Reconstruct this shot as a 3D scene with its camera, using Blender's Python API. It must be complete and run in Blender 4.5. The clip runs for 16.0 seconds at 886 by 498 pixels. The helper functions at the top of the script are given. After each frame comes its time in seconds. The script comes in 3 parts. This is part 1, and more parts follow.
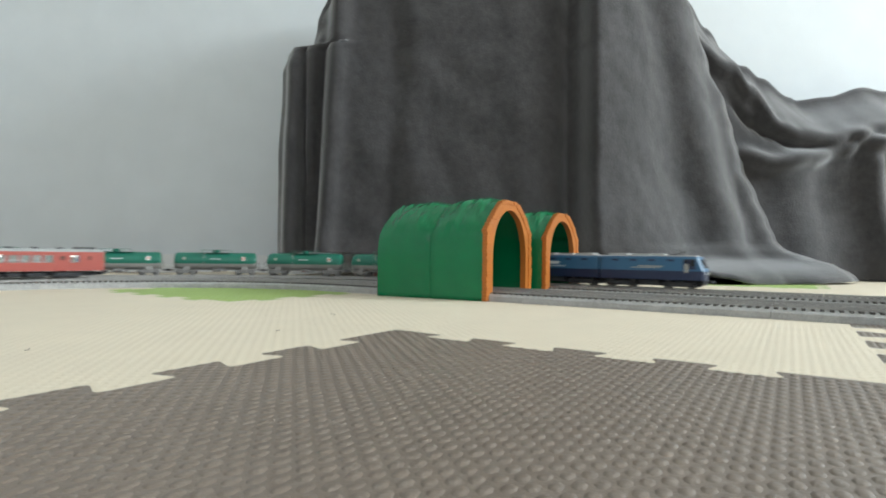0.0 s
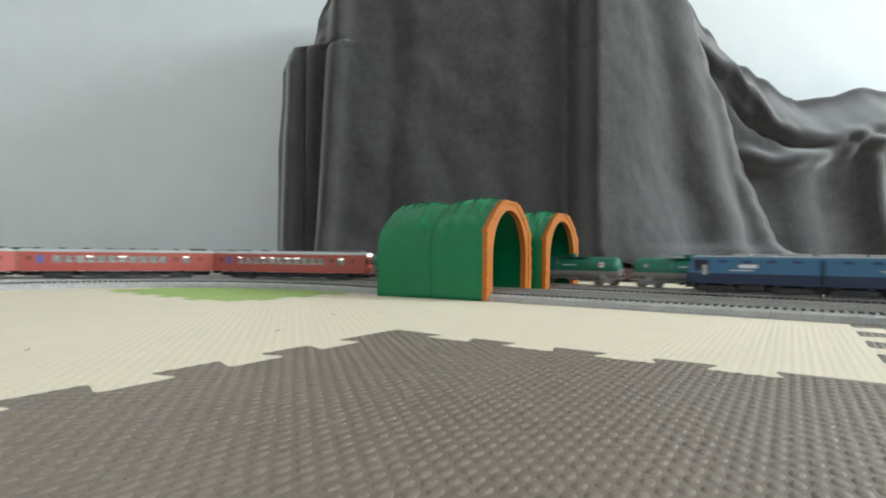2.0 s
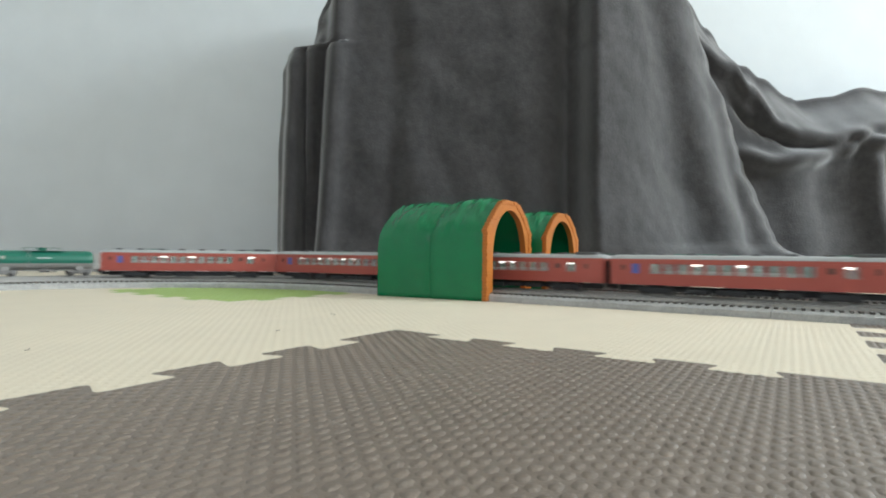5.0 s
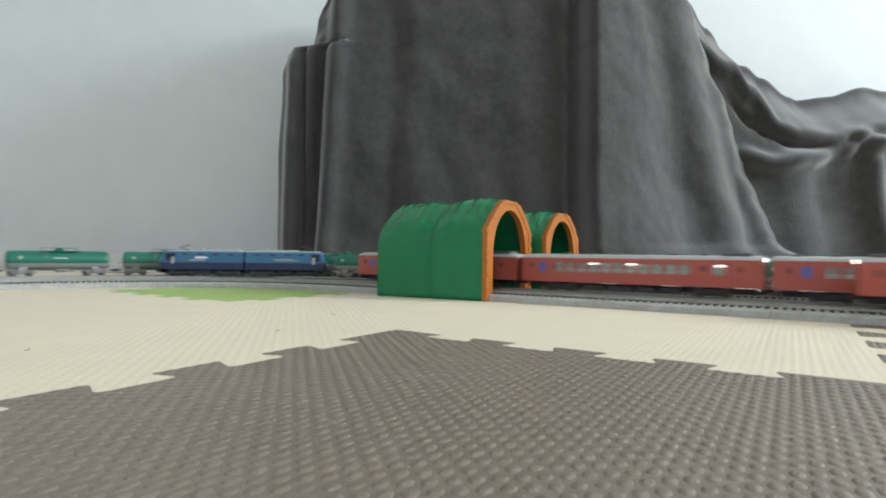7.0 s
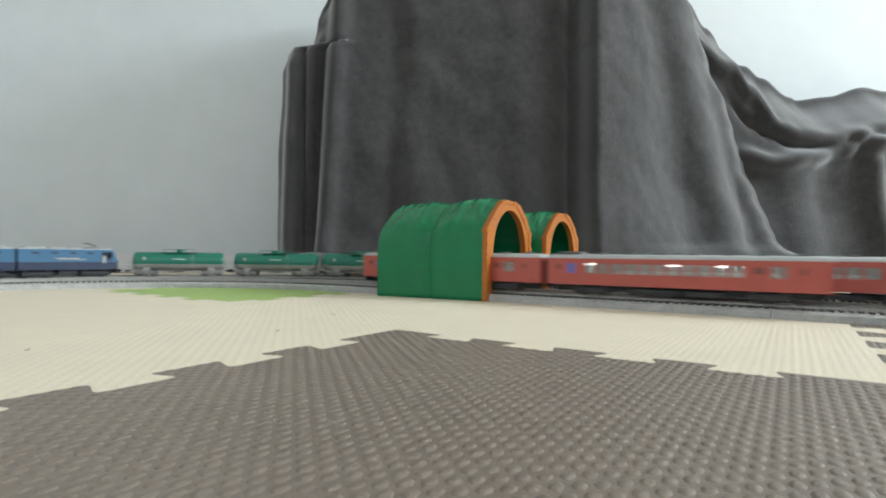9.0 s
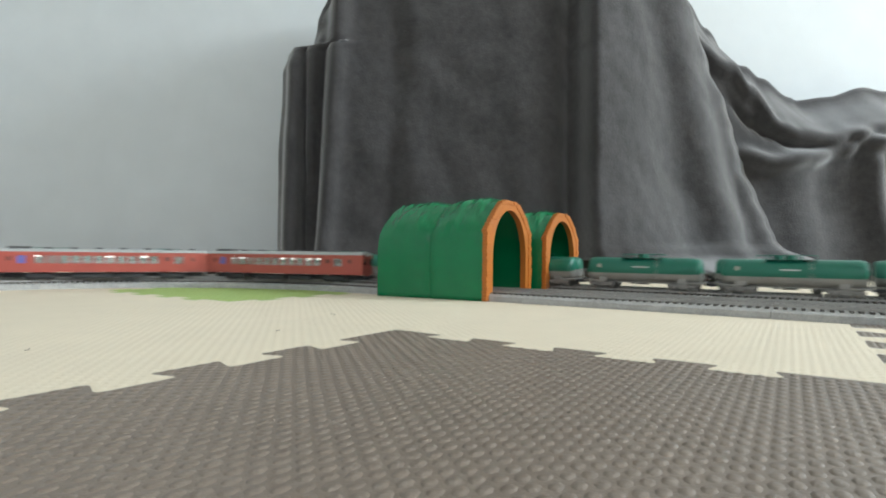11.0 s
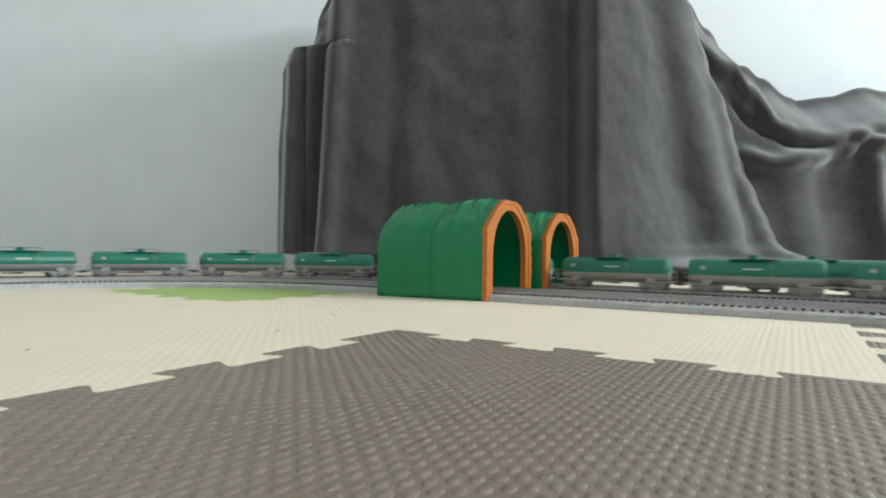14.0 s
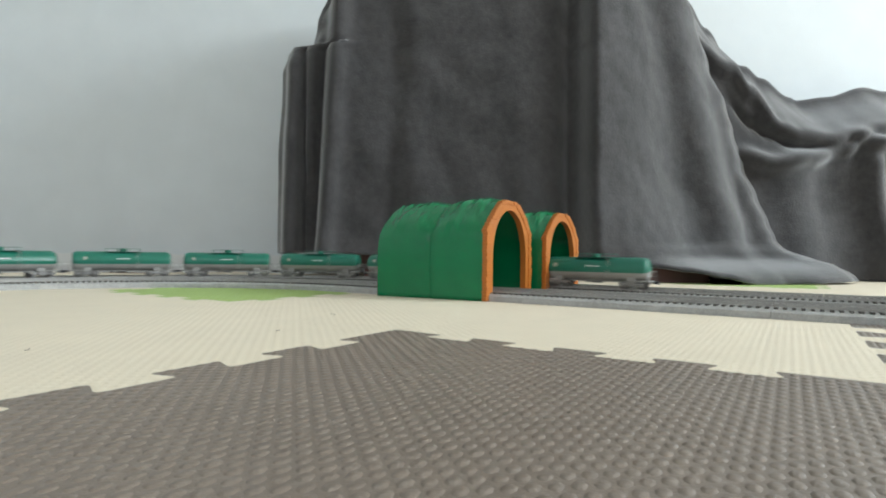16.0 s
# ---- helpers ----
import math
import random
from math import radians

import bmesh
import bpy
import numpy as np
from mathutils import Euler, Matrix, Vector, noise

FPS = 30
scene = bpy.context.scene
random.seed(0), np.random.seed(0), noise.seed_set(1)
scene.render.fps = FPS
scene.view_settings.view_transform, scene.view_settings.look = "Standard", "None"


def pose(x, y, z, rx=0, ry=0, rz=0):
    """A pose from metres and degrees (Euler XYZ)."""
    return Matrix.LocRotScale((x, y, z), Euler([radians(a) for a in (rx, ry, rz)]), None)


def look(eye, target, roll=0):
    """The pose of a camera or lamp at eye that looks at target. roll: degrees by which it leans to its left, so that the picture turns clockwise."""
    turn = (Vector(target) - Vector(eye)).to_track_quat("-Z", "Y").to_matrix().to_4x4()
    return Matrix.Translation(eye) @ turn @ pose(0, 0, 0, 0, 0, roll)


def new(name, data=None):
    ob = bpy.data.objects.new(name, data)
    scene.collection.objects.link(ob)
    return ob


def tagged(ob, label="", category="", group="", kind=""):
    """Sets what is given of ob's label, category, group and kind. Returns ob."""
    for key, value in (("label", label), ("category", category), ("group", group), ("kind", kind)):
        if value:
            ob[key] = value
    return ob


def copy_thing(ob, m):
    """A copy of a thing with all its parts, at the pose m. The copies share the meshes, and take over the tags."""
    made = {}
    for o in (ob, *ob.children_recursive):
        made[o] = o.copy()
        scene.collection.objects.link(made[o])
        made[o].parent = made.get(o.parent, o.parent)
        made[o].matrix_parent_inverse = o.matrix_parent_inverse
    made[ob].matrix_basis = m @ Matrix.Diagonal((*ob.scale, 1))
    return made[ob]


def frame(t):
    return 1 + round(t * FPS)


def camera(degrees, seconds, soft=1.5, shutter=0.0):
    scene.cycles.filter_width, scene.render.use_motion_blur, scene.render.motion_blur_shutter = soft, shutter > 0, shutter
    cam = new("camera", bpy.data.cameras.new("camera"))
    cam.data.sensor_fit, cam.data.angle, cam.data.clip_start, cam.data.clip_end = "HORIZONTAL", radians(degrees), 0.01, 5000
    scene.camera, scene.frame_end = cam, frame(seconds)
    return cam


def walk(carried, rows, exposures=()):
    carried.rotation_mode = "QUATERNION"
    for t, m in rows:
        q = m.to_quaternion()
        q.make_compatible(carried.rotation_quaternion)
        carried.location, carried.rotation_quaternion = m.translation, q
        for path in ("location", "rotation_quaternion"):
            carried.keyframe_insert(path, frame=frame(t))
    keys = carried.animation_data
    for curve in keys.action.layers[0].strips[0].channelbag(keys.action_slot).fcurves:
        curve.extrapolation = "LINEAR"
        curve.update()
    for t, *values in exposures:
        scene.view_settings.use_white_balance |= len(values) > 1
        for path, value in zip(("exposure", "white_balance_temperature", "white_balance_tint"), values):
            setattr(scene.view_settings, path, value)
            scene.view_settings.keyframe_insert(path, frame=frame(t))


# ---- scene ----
cam = camera(76.19, 16.0, soft=1.9, shutter=1.0)
EYE = (0.0, 0.0, 0.0566)
HOLD = look(EYE, (0.0, 1.0, 0.0566 + 0.0104), 0.67)
walk(cam, [(0.0, HOLD), (16.0, HOLD)], exposures=[(0.0, 0.0), (16.0, 0.0)])

# ---- light ----
world = bpy.data.worlds.new("world")
scene.world = world
world.use_nodes = True
wn = world.node_tree.nodes
sky = wn.new("ShaderNodeTexSky")
sky.sky_type, sky.sun_disc = "NISHITA", False
sky.sun_elevation, sky.sun_rotation = radians(38), radians(100)
world.node_tree.links.new(sky.outputs[0], wn["Background"].inputs[0])
wn["Background"].inputs[1].default_value = 0.10


def area_lamp(name, m, sx, sz, watts, colour):
    """A rectangular area lamp: daylight at the side window, added fill at the back."""
    la = bpy.data.lights.new(name, "AREA")
    la.shape, la.size, la.size_y, la.energy, la.color = "RECTANGLE", sx, sz, watts, colour
    new(name, la).matrix_world = m


area_lamp("daylight_side", look((4.13, 0.10, 1.72), (0.2, 0.30, 0.25)), 1.9, 1.4, 208, (0.84, 0.95, 1.0))
# added frontal fill from behind the eye; no window is known there
area_lamp("daylight_back", look((0.0, -2.42, 1.55), (-0.3, 0.9, 0.2)), 2.6, 1.3, 20, (0.94, 0.98, 1.0))


# ---- materials ----
def mat(name, base, rough=0.5, metal=0.0, vary=0.12, scale=60.0, bump=0.0, fine=400.0, sheen=0.0, coat=0.0, emit=0.0, spec=0.5):
    """Two scales of noise on the colour, and a fine relief."""
    m = bpy.data.materials.new(name)
    m.use_nodes = True
    n, l = m.node_tree.nodes, m.node_tree.links
    b = n["Principled BSDF"]
    b.inputs["Roughness"].default_value, b.inputs["Metallic"].default_value = rough, metal
    b.inputs["Sheen Weight"].default_value, b.inputs["Coat Weight"].default_value = sheen, coat
    b.inputs["Specular IOR Level"].default_value = spec
    tc = n.new("ShaderNodeTexCoord")
    big, small = n.new("ShaderNodeTexNoise"), n.new("ShaderNodeTexNoise")
    big.inputs["Scale"].default_value, small.inputs["Scale"].default_value = scale * 0.2, scale
    big.inputs["Detail"].default_value, small.inputs["Detail"].default_value = 3, 4
    mix = n.new("ShaderNodeMath")
    mix.operation = "ADD"
    ramp = n.new("ShaderNodeMapRange")
    ramp.inputs["From Min"].default_value, ramp.inputs["From Max"].default_value = 0.6, 1.4
    ramp.inputs["To Min"].default_value, ramp.inputs["To Max"].default_value = 1 - vary, 1 + vary
    mul = n.new("ShaderNodeVectorMath")
    mul.operation = "SCALE"
    mul.inputs[0].default_value = base
    for t in (big, small):
        l.new(tc.outputs["Object"], t.inputs["Vector"])
    l.new(big.outputs[0], mix.inputs[0])
    l.new(small.outputs[0], mix.inputs[1])
    l.new(mix.outputs[0], ramp.inputs["Value"])
    l.new(ramp.outputs[0], mul.inputs["Scale"])
    l.new(mul.outputs[0], b.inputs["Base Color"])
    if bump:
        f, bp = n.new("ShaderNodeTexNoise"), n.new("ShaderNodeBump")
        f.inputs["Scale"].default_value, f.inputs["Detail"].default_value = fine, 3
        bp.inputs["Strength"].default_value, bp.inputs["Distance"].default_value = bump, 0.001
        l.new(tc.outputs["Object"], f.inputs["Vector"])
        l.new(f.outputs[0], bp.inputs["Height"])
        l.new(bp.outputs[0], b.inputs["Normal"])
    if emit:
        b.inputs["Emission Color"].default_value = (*base, 1)
        b.inputs["Emission Strength"].default_value = emit
    return m


def glass(name, tint):
    m = bpy.data.materials.new(name)
    m.use_nodes = True
    b = m.node_tree.nodes["Principled BSDF"]
    b.inputs["Base Color"].default_value = (*tint, 1)
    b.inputs["Roughness"].default_value = 0.08
    b.inputs["Transmission Weight"].default_value = 0.85
    b.inputs["IOR"].default_value = 1.1
    return m


WALL = mat("wall_paper", (0.68, 0.71, 0.72), 0.9, vary=0.05, scale=9, bump=0.5, fine=240)
CEIL = mat("ceiling_paint", (0.75, 0.75, 0.73), 0.9, vary=0.03, scale=6)
TRIM = mat("white_trim", (0.74, 0.74, 0.72), 0.55, vary=0.03)
WOOD = mat("floor_wood", (0.26, 0.16, 0.09), 0.45, vary=0.25, scale=14, bump=0.2)
CREAM = mat("cream_foam", (0.70, 0.61, 0.47), 0.62, vary=0.04, scale=26, bump=0.25, fine=900)
BROWN = mat("brown_foam", (0.185, 0.145, 0.114), 0.47, vary=0.10, scale=26, bump=0.25, fine=900, spec=0.65)
GREEN_F = mat("lime_foam", (0.34, 0.46, 0.14), 0.65, vary=0.05, scale=26, bump=0.25, fine=900)
BALLAST = mat("grey_roadbed", (0.41, 0.405, 0.39), 0.95, spec=0.15, vary=0.22, scale=500, bump=0.8, fine=900)
TIE = mat("concrete_tie", (0.085, 0.078, 0.068), 0.85, vary=0.2, scale=300)
RAIL = mat("nickel_rail", (0.42, 0.405, 0.38), 0.5, metal=0.3, vary=0.15, scale=120)
TUN_G = mat("green_plastic", (0.002, 0.162, 0.058), 0.20, vary=0.10, scale=40, bump=0.22, fine=420, spec=0.36, coat=0.10)
TUN_O = mat("orange_plastic", (0.43, 0.132, 0.015), 0.45, vary=0.10, scale=60, bump=0.2, fine=300)
FLEECE = mat("grey_fleece", (0.035, 0.032, 0.033), 0.95, vary=0.42, scale=70, bump=1.0, fine=220, sheen=0.55)
RED = mat("vermilion_paint", (0.42, 0.086, 0.064), 0.42, vary=0.06, scale=40)
ROOF = mat("grey_roof_paint", (0.40, 0.40, 0.39), 0.6, vary=0.12, scale=90)
VENT = mat("dark_roof_vent", (0.10, 0.10, 0.10), 0.7, vary=0.2, scale=150)
DARK = mat("dark_underframe", (0.030, 0.030, 0.032), 0.7, vary=0.25, scale=200)
GREYU = mat("grey_bogie", (0.21, 0.20, 0.19), 0.65, vary=0.25, scale=200)
STEEL = mat("wheel_steel", (0.22, 0.21, 0.20), 0.50, metal=1.0, vary=0.15)
TANK_G = mat("tank_green_paint", (0.010, 0.142, 0.092), 0.33, vary=0.06, scale=60)
TANK_K = mat("tank_grey_paint", (0.30, 0.29, 0.27), 0.5, vary=0.12, scale=60)
BLUE = mat("bright_blue_paint", (0.034, 0.125, 0.232), 0.40, vary=0.06, scale=60)
NAVY = mat("navy_paint", (0.012, 0.022, 0.062), 0.42, vary=0.10, scale=60)
WHITE = mat("white_marking", (0.72, 0.72, 0.70), 0.5, vary=0.05)
SILVER = mat("silver_marking", (0.42, 0.40, 0.34), 0.5, vary=0.1)
ORANGE = mat("orange_marking", (0.62, 0.16, 0.04), 0.5, vary=0.05)
PALE = mat("pale_interior", (0.66, 0.64, 0.60), 0.7, vary=0.1)
BLUEWIN = mat("blue_curtain", (0.10, 0.14, 0.45), 0.6, vary=0.1)
LAMP = mat("lamp_glow", (1.0, 0.96, 0.90), 0.5, vary=0.0, emit=4.0)
GLASS = glass("train_glass", (0.88, 0.90, 0.90))
BLACKG = mat("black_glass", (0.012, 0.013, 0.016), 0.08, vary=0.0)
DARKWIN = mat("shaded_door_window", (0.16, 0.07, 0.06), 0.2, vary=0.05)
MAROON = mat("dark_red_wood", (0.10, 0.035, 0.028), 0.5, vary=0.2, scale=60)


# ---- mesh helpers ----
def part(name, bm, material, parent=None, label="", smooth=False):
    me = bpy.data.meshes.new(name)
    bm.to_mesh(me)
    bm.free()
    me.materials.append(material)
    if smooth:
        me.polygons.foreach_set("use_smooth", [True] * len(me.polygons))
    ob = new(name, me)
    ob.parent = parent
    return tagged(ob, label)


def thing(name, label, category, group="", kind="", m=None):
    ob = new(name)
    if m is not None:
        ob.matrix_basis = m
    return tagged(ob, label, category, group, kind)


def box(bm, x0, x1, y0, y1, z0, z1, bev=0.0):
    m = Matrix.LocRotScale(((x0 + x1) / 2, (y0 + y1) / 2, (z0 + z1) / 2), None, (x1 - x0, y1 - y0, z1 - z0))
    vs = bmesh.ops.create_cube(bm, size=1.0, matrix=m)["verts"]
    if bev:
        es = list({e for v in vs for e in v.link_edges})
        bmesh.ops.bevel(bm, geom=es, offset=bev, segments=1, affect="EDGES", profile=0.7)
    return bm


def rod(bm, p, q, r, n=8, r2=None):
    p, q = Vector(p), Vector(q)
    m = Matrix.Translation((p + q) / 2) @ (q - p).to_track_quat("Z", "Y").to_matrix().to_4x4()
    bmesh.ops.create_cone(bm, cap_ends=True, segments=n, radius1=r, radius2=r if r2 is None else r2, depth=(q - p).length, matrix=m)
    return bm


def loft(bm, rings, closed=True, caps=True):
    vs = [[bm.verts.new(p) for p in ring] for ring in rings]
    k = len(rings[0])
    for a, b in zip(vs, vs[1:]):
        for i in range(k if closed else k - 1):
            j = (i + 1) % k
            bm.faces.new((a[i], a[j], b[j], b[i]))
    if caps:
        bm.faces.new(vs[0][::-1])
        bm.faces.new(vs[-1])
    return bm


def B():
    return bmesh.new()


# ---- room ----
X0, X1, Y0, Y1, ZC = -2.3, 4.2, -2.6, 1.78, 2.5


def slab(name, x0, x1, y0, y1, z0, z1, material, label, cat="wall"):
    return tagged(part(name, box(B(), x0, x1, y0, y1, z0, z1), material, None, label), label, cat, "", "structure")


slab("floor", X0, X1, Y0, Y1, -0.05, -0.010, WOOD, "brown wooden floor under the foam mats", "floor")
slab("ceiling", X0, X1, Y0, Y1, ZC, ZC + 0.05, CEIL, "plain white painted ceiling", "ceiling")
slab("wall_north", X0, X1, Y1, Y1 + 0.1, -0.01, ZC, WALL, "pale grey white papered wall with a low baseboard")
slab("wall_west", X0 - 0.1, X0, Y0, Y1, -0.01, ZC, WALL, "pale papered side wall")
board = slab("baseboard", X0, X1, Y1 - 0.012, Y1, -0.01, 0.048, TRIM, "low white baseboard with a stepped foot along the papered wall", "baseboard")
part("foot_strip", box(B(), X0, X1, Y1 - 0.020, Y1 - 0.012, -0.01, 0.016, 0.002), TRIM, board)


def holed_wall(name, along, at, lo, hi, a0, a1, z0, z1, thick):
    """A wall with one window opening a0..a1, z0..z1."""
    bm = B()
    for p, q, r, s in ((lo, a0, -0.01, ZC), (a1, hi, -0.01, ZC), (a0, a1, -0.01, z0), (a0, a1, z1, ZC)):
        if along == "y":
            box(bm, at, at + thick, p, q, r, s)
        else:
            box(bm, p, q, at - thick, at, r, s)
    tagged(part(name, bm, WALL), "pale papered wall with an unseen window opening", "wall", "", "structure")


holed_wall("wall_east", "y", X1, Y0, Y1, -0.85, 1.05, 1.02, 2.42, 0.1)
# unseen wall; its opening is made up to go with the back fill
holed_wall("wall_south", "x", Y0, X0, X1, -1.3, 1.3, 0.9, 2.2, 0.1)

# ---- foam mats ----
CORNER = Vector((-0.0347, 0.4255, 0.0))
EA, EB = Vector((-math.sin(0.5525), -math.cos(0.5525), 0)), Vector((math.cos(0.6094), -math.sin(0.6094), 0))
PITCH_A, PITCH_B, DEPTH = 0.0639, 0.0594, 0.0160
A_LINES = [0.3195 * k for k in range(-6, 6)]
B_LINES = [0.297 * k for k in range(-6, 7)]


def rounded(pts, k):
    """The same polyline with its inner corners worn round."""
    out = [pts[0]]
    for p, q, r in zip(pts, pts[1:], pts[2:]):
        p, q, r = Vector(p), Vector(q), Vector(r)
        a = q + (p - q) * min(0.45, k / max((p - q).length, 1e-6))
        b = q + (r - q) * min(0.45, k / max((r - q).length, 1e-6))
        out += [tuple(a * (1 - t) ** 2 + q * 2 * t * (1 - t) + b * t * t) for t in (0.0, 0.33, 0.67, 1.0)]
    return out + [pts[-1]]


def toothed(lo, hi, pitch, centre, outer, depth, breaks):
    """(along, out) pairs of a jigsaw edge from lo to hi; out is 0 on a tooth, depth between teeth."""
    pts = [(lo, 0.0)]
    neck = outer - 0.012
    n = math.floor(lo / pitch) - 2
    while True:
        c = centre + n * pitch
        n += 1
        right_o, right_n = c + outer / 2, c + neck / 2
        left_o, left_n = c + pitch - outer / 2, c + pitch - neck / 2
        if right_n <= lo - 0.006 or any(-0.006 < right_n - b < 0.004 for b in breaks):
            continue
        if left_n >= hi - 0.004:
            break
        pts += [(right_o, 0.0), (right_n, depth), (left_n, depth), (left_o, 0.0)]
    pts.append((hi, 0.0))
    return rounded(pts, 0.0042)


def mat_outline(i, j):
    a0, a1, b0, b1 = A_LINES[i], A_LINES[i + 1], B_LINES[j], B_LINES[j + 1]
    # the far left columns lie a little out of line
    if j <= 4:
        a0, a1 = a0 - PITCH_A, a1 - PITCH_A
    def across(lo, hi):
        return toothed(lo, hi, PITCH_B, 0.0259, 0.0354, DEPTH, [lo])

    def down(lo, hi, b):
        shared = A_LINES + [a - PITCH_A for a in A_LINES] if abs(b + 0.297) < 0.01 else [lo]
        return toothed(lo, hi, PITCH_A, 0.0457, 0.0388, 0.022 if abs(b - 0.297) < 0.01 else 0.0172, shared)

    g = 0.0001
    top = [(a0 + o + g, b) for b, o in across(b0, b1)]
    right = [(a, b1 + o - g) for a, o in down(a0, a1, b1)]
    bottom = [(a1 + o - g, b) for b, o in across(b0, b1)][::-1]
    left = [(a, b0 + o + g) for a, o in down(a0, a1, b0)][::-1]
    pts = []
    for seg in (top, right, bottom, left):
        pts += seg[:-1]
    return pts


def inside(pts, a, b):
    hit = False
    for (a0, b0), (a1, b1) in zip(pts, pts[1:] + pts[:1]):
        if (b0 > b) != (b1 > b) and a < a0 + (b - b0) / (b1 - b0) * (a1 - a0):
            hit = not hit
    return hit


def foam_mat(i, j, material, colour, bumps=0.0):
    pts = mat_outline(i, j)
    ob = thing("foam_mat", f"{colour} foam jigsaw mat with a fine raised grid texture", "floor mat", "foam mats on the floor", "structure")
    bm = B()
    world_pts = [CORNER + EA * a + EB * b for a, b in pts]
    lo = [bm.verts.new((p.x, p.y, -0.010)) for p in world_pts]
    hi = [bm.verts.new((p.x, p.y, 0.0)) for p in world_pts]
    bm.faces.new(hi)
    for k in range(len(pts)):
        bm.faces.new((lo[k], lo[(k + 1) % len(pts)], hi[(k + 1) % len(pts)], hi[k]))
    bmesh.ops.recalc_face_normals(bm, faces=bm.faces)
    part("base", bm, material, ob)
    if bumps:
        # a woven relief: long round bumps, staggered from row to row, one joined sheet
        verts, faces = [], []
        a0, a1 = min(p[0] for p in pts), max(p[0] for p in pts)
        b0, b1 = min(p[1] for p in pts), max(p[1] for p in pts)
        h = 0.00046 if material == BROWN else 0.00015
        sides = 8 if material == BROWN else 6
        ring = [(math.cos(2 * math.pi * k / sides), math.sin(2 * math.pi * k / sides)) for k in range(sides)]
        wide = bumps * 1.12
        na, nb = int((a1 - a0) / bumps), int((b1 - b0) / wide)
        rng = random.Random(i * 31 + j)
        for u in range(na + 1):
            for v in range(nb + 1):
                if (u + v) % 2:
                    continue
                a, b = a0 + (u + 0.5) * bumps, b0 + (v + 0.5) * wide
                if min(a - a0, a1 - a, b - b0, b1 - b) < 0.030 and not all(inside(pts, a + p * bumps * 0.55, b + q * wide * 0.4) for p, q in ((1, 0), (-1, 0), (0, 1), (0, -1))):
                    continue
                k = len(verts)
                top = h * rng.uniform(0.85, 1.1)
                for ra, rb, z in ((0.80, 0.50, -0.0001), (0.58, 0.36, top * 0.70), (0.24, 0.15, top)):
                    for ca, cb in ring:
                        p = CORNER + EA * (a + ca * ra * bumps) + EB * (b + cb * rb * wide)
                        verts.append((p.x, p.y, z))
                for lv in (0, sides):
                    faces += [(k + lv + q, k + lv + (q + 1) % sides, k + lv + sides + (q + 1) % sides, k + lv + sides + q) for q in range(sides)]
                faces.append(tuple(k + 2 * sides + q for q in range(sides)))
        me = bpy.data.meshes.new("relief")
        me.from_pydata(verts, [], [f[::-1] for f in faces])
        me.materials.append(material)
        me.polygons.foreach_set("use_smooth", [True] * len(me.polygons))
        r = new("relief", me)
        r.parent = ob
        tagged(r, kind="stuff")


BROWNS = {(6, 6), (5, 7), (7, 7), (7, 5)}
GREENS = {(5, 4), (2, 6)}
# spacing of the studs on the mats nearest to the eye
STUDDED = {(6, 6): 0.0041, (5, 6): 0.0041, (5, 5): 0.0041, (6, 5): 0.0041, (5, 7): 0.0041, (6, 7): 0.0041, (4, 6): 0.0041, (4, 5): 0.0041,
           (5, 4): 0.0055, (4, 4): 0.0055, (5, 3): 0.0055, (6, 4): 0.0041, (6, 3): 0.0055, (4, 3): 0.0055, (4, 7): 0.0041}
for i in range(len(A_LINES) - 1):
    for j in range(len(B_LINES) - 1):
        c = CORNER + EA * (A_LINES[i] + 0.15) + EB * (B_LINES[j] + 0.15)
        if c.y > Y1 - 0.24 or c.y < -1.75 or abs(c.x) > 1.85:
            continue
        key = (i, j)
        m, n = (BROWN, "dark brown") if key in BROWNS else (GREEN_F, "lime green") if key in GREENS else (CREAM, "cream")
        foam_mat(i, j, m, n, STUDDED.get(key, 0.0))

# ---- tracks ----
RAIL_Z = 0.0127


class Line:
    """A straight that comes from the right and turns into an arc; d is the offset away from the eye."""

    RUN, BACK = 1.30, 0.62

    def __init__(self, x, y, phi, r):
        self.p, self.phi, self.r = Vector((x, y)), phi, r

    def at(self, s, d=0.0):
        """Place and heading, s metres to the left of the arc's start along the offset line."""
        phi, r = self.phi, self.r + d
        n = Vector((math.sin(phi), math.cos(phi)))
        p = self.p + n * d
        w = Vector((-math.cos(phi), math.sin(phi)))
        if s < -self.RUN:
            # beyond the straight the line bends back round the room
            rr = self.BACK + d
            turn = math.pi - phi
            e = -s - self.RUN
            a = min(e / rr, turn)
            c = p - w * self.RUN - n * rr
            nn = Vector((math.cos(-a) * n.x - math.sin(-a) * n.y, math.sin(-a) * n.x + math.cos(-a) * n.y))
            ww = Vector((-nn.y, nn.x))
            return c + nn * rr - ww * (e - rr * a), ww
        if s < 0:
            return p + w * s, w
        a = min(s / r, math.pi / 2 + phi)
        c = p - n * r
        nn = Vector((math.cos(a) * n.x - math.sin(a) * n.y, math.sin(a) * n.x + math.cos(a) * n.y))
        w = Vector((-nn.y, nn.x))
        return c + nn * r + w * (s - r * a), w


FRONT = Line(-0.1594, 0.8388, 0.5831, 0.3462)
REAR = Line(-0.019, 0.9751, 0.605, 0.4805)
TRACKS = {"R2": (FRONT, 0.0239), "R1": (FRONT, 0.0769), "B": (REAR, 0.0), "A": (REAR, 0.0658)}
HALF = 0.0245


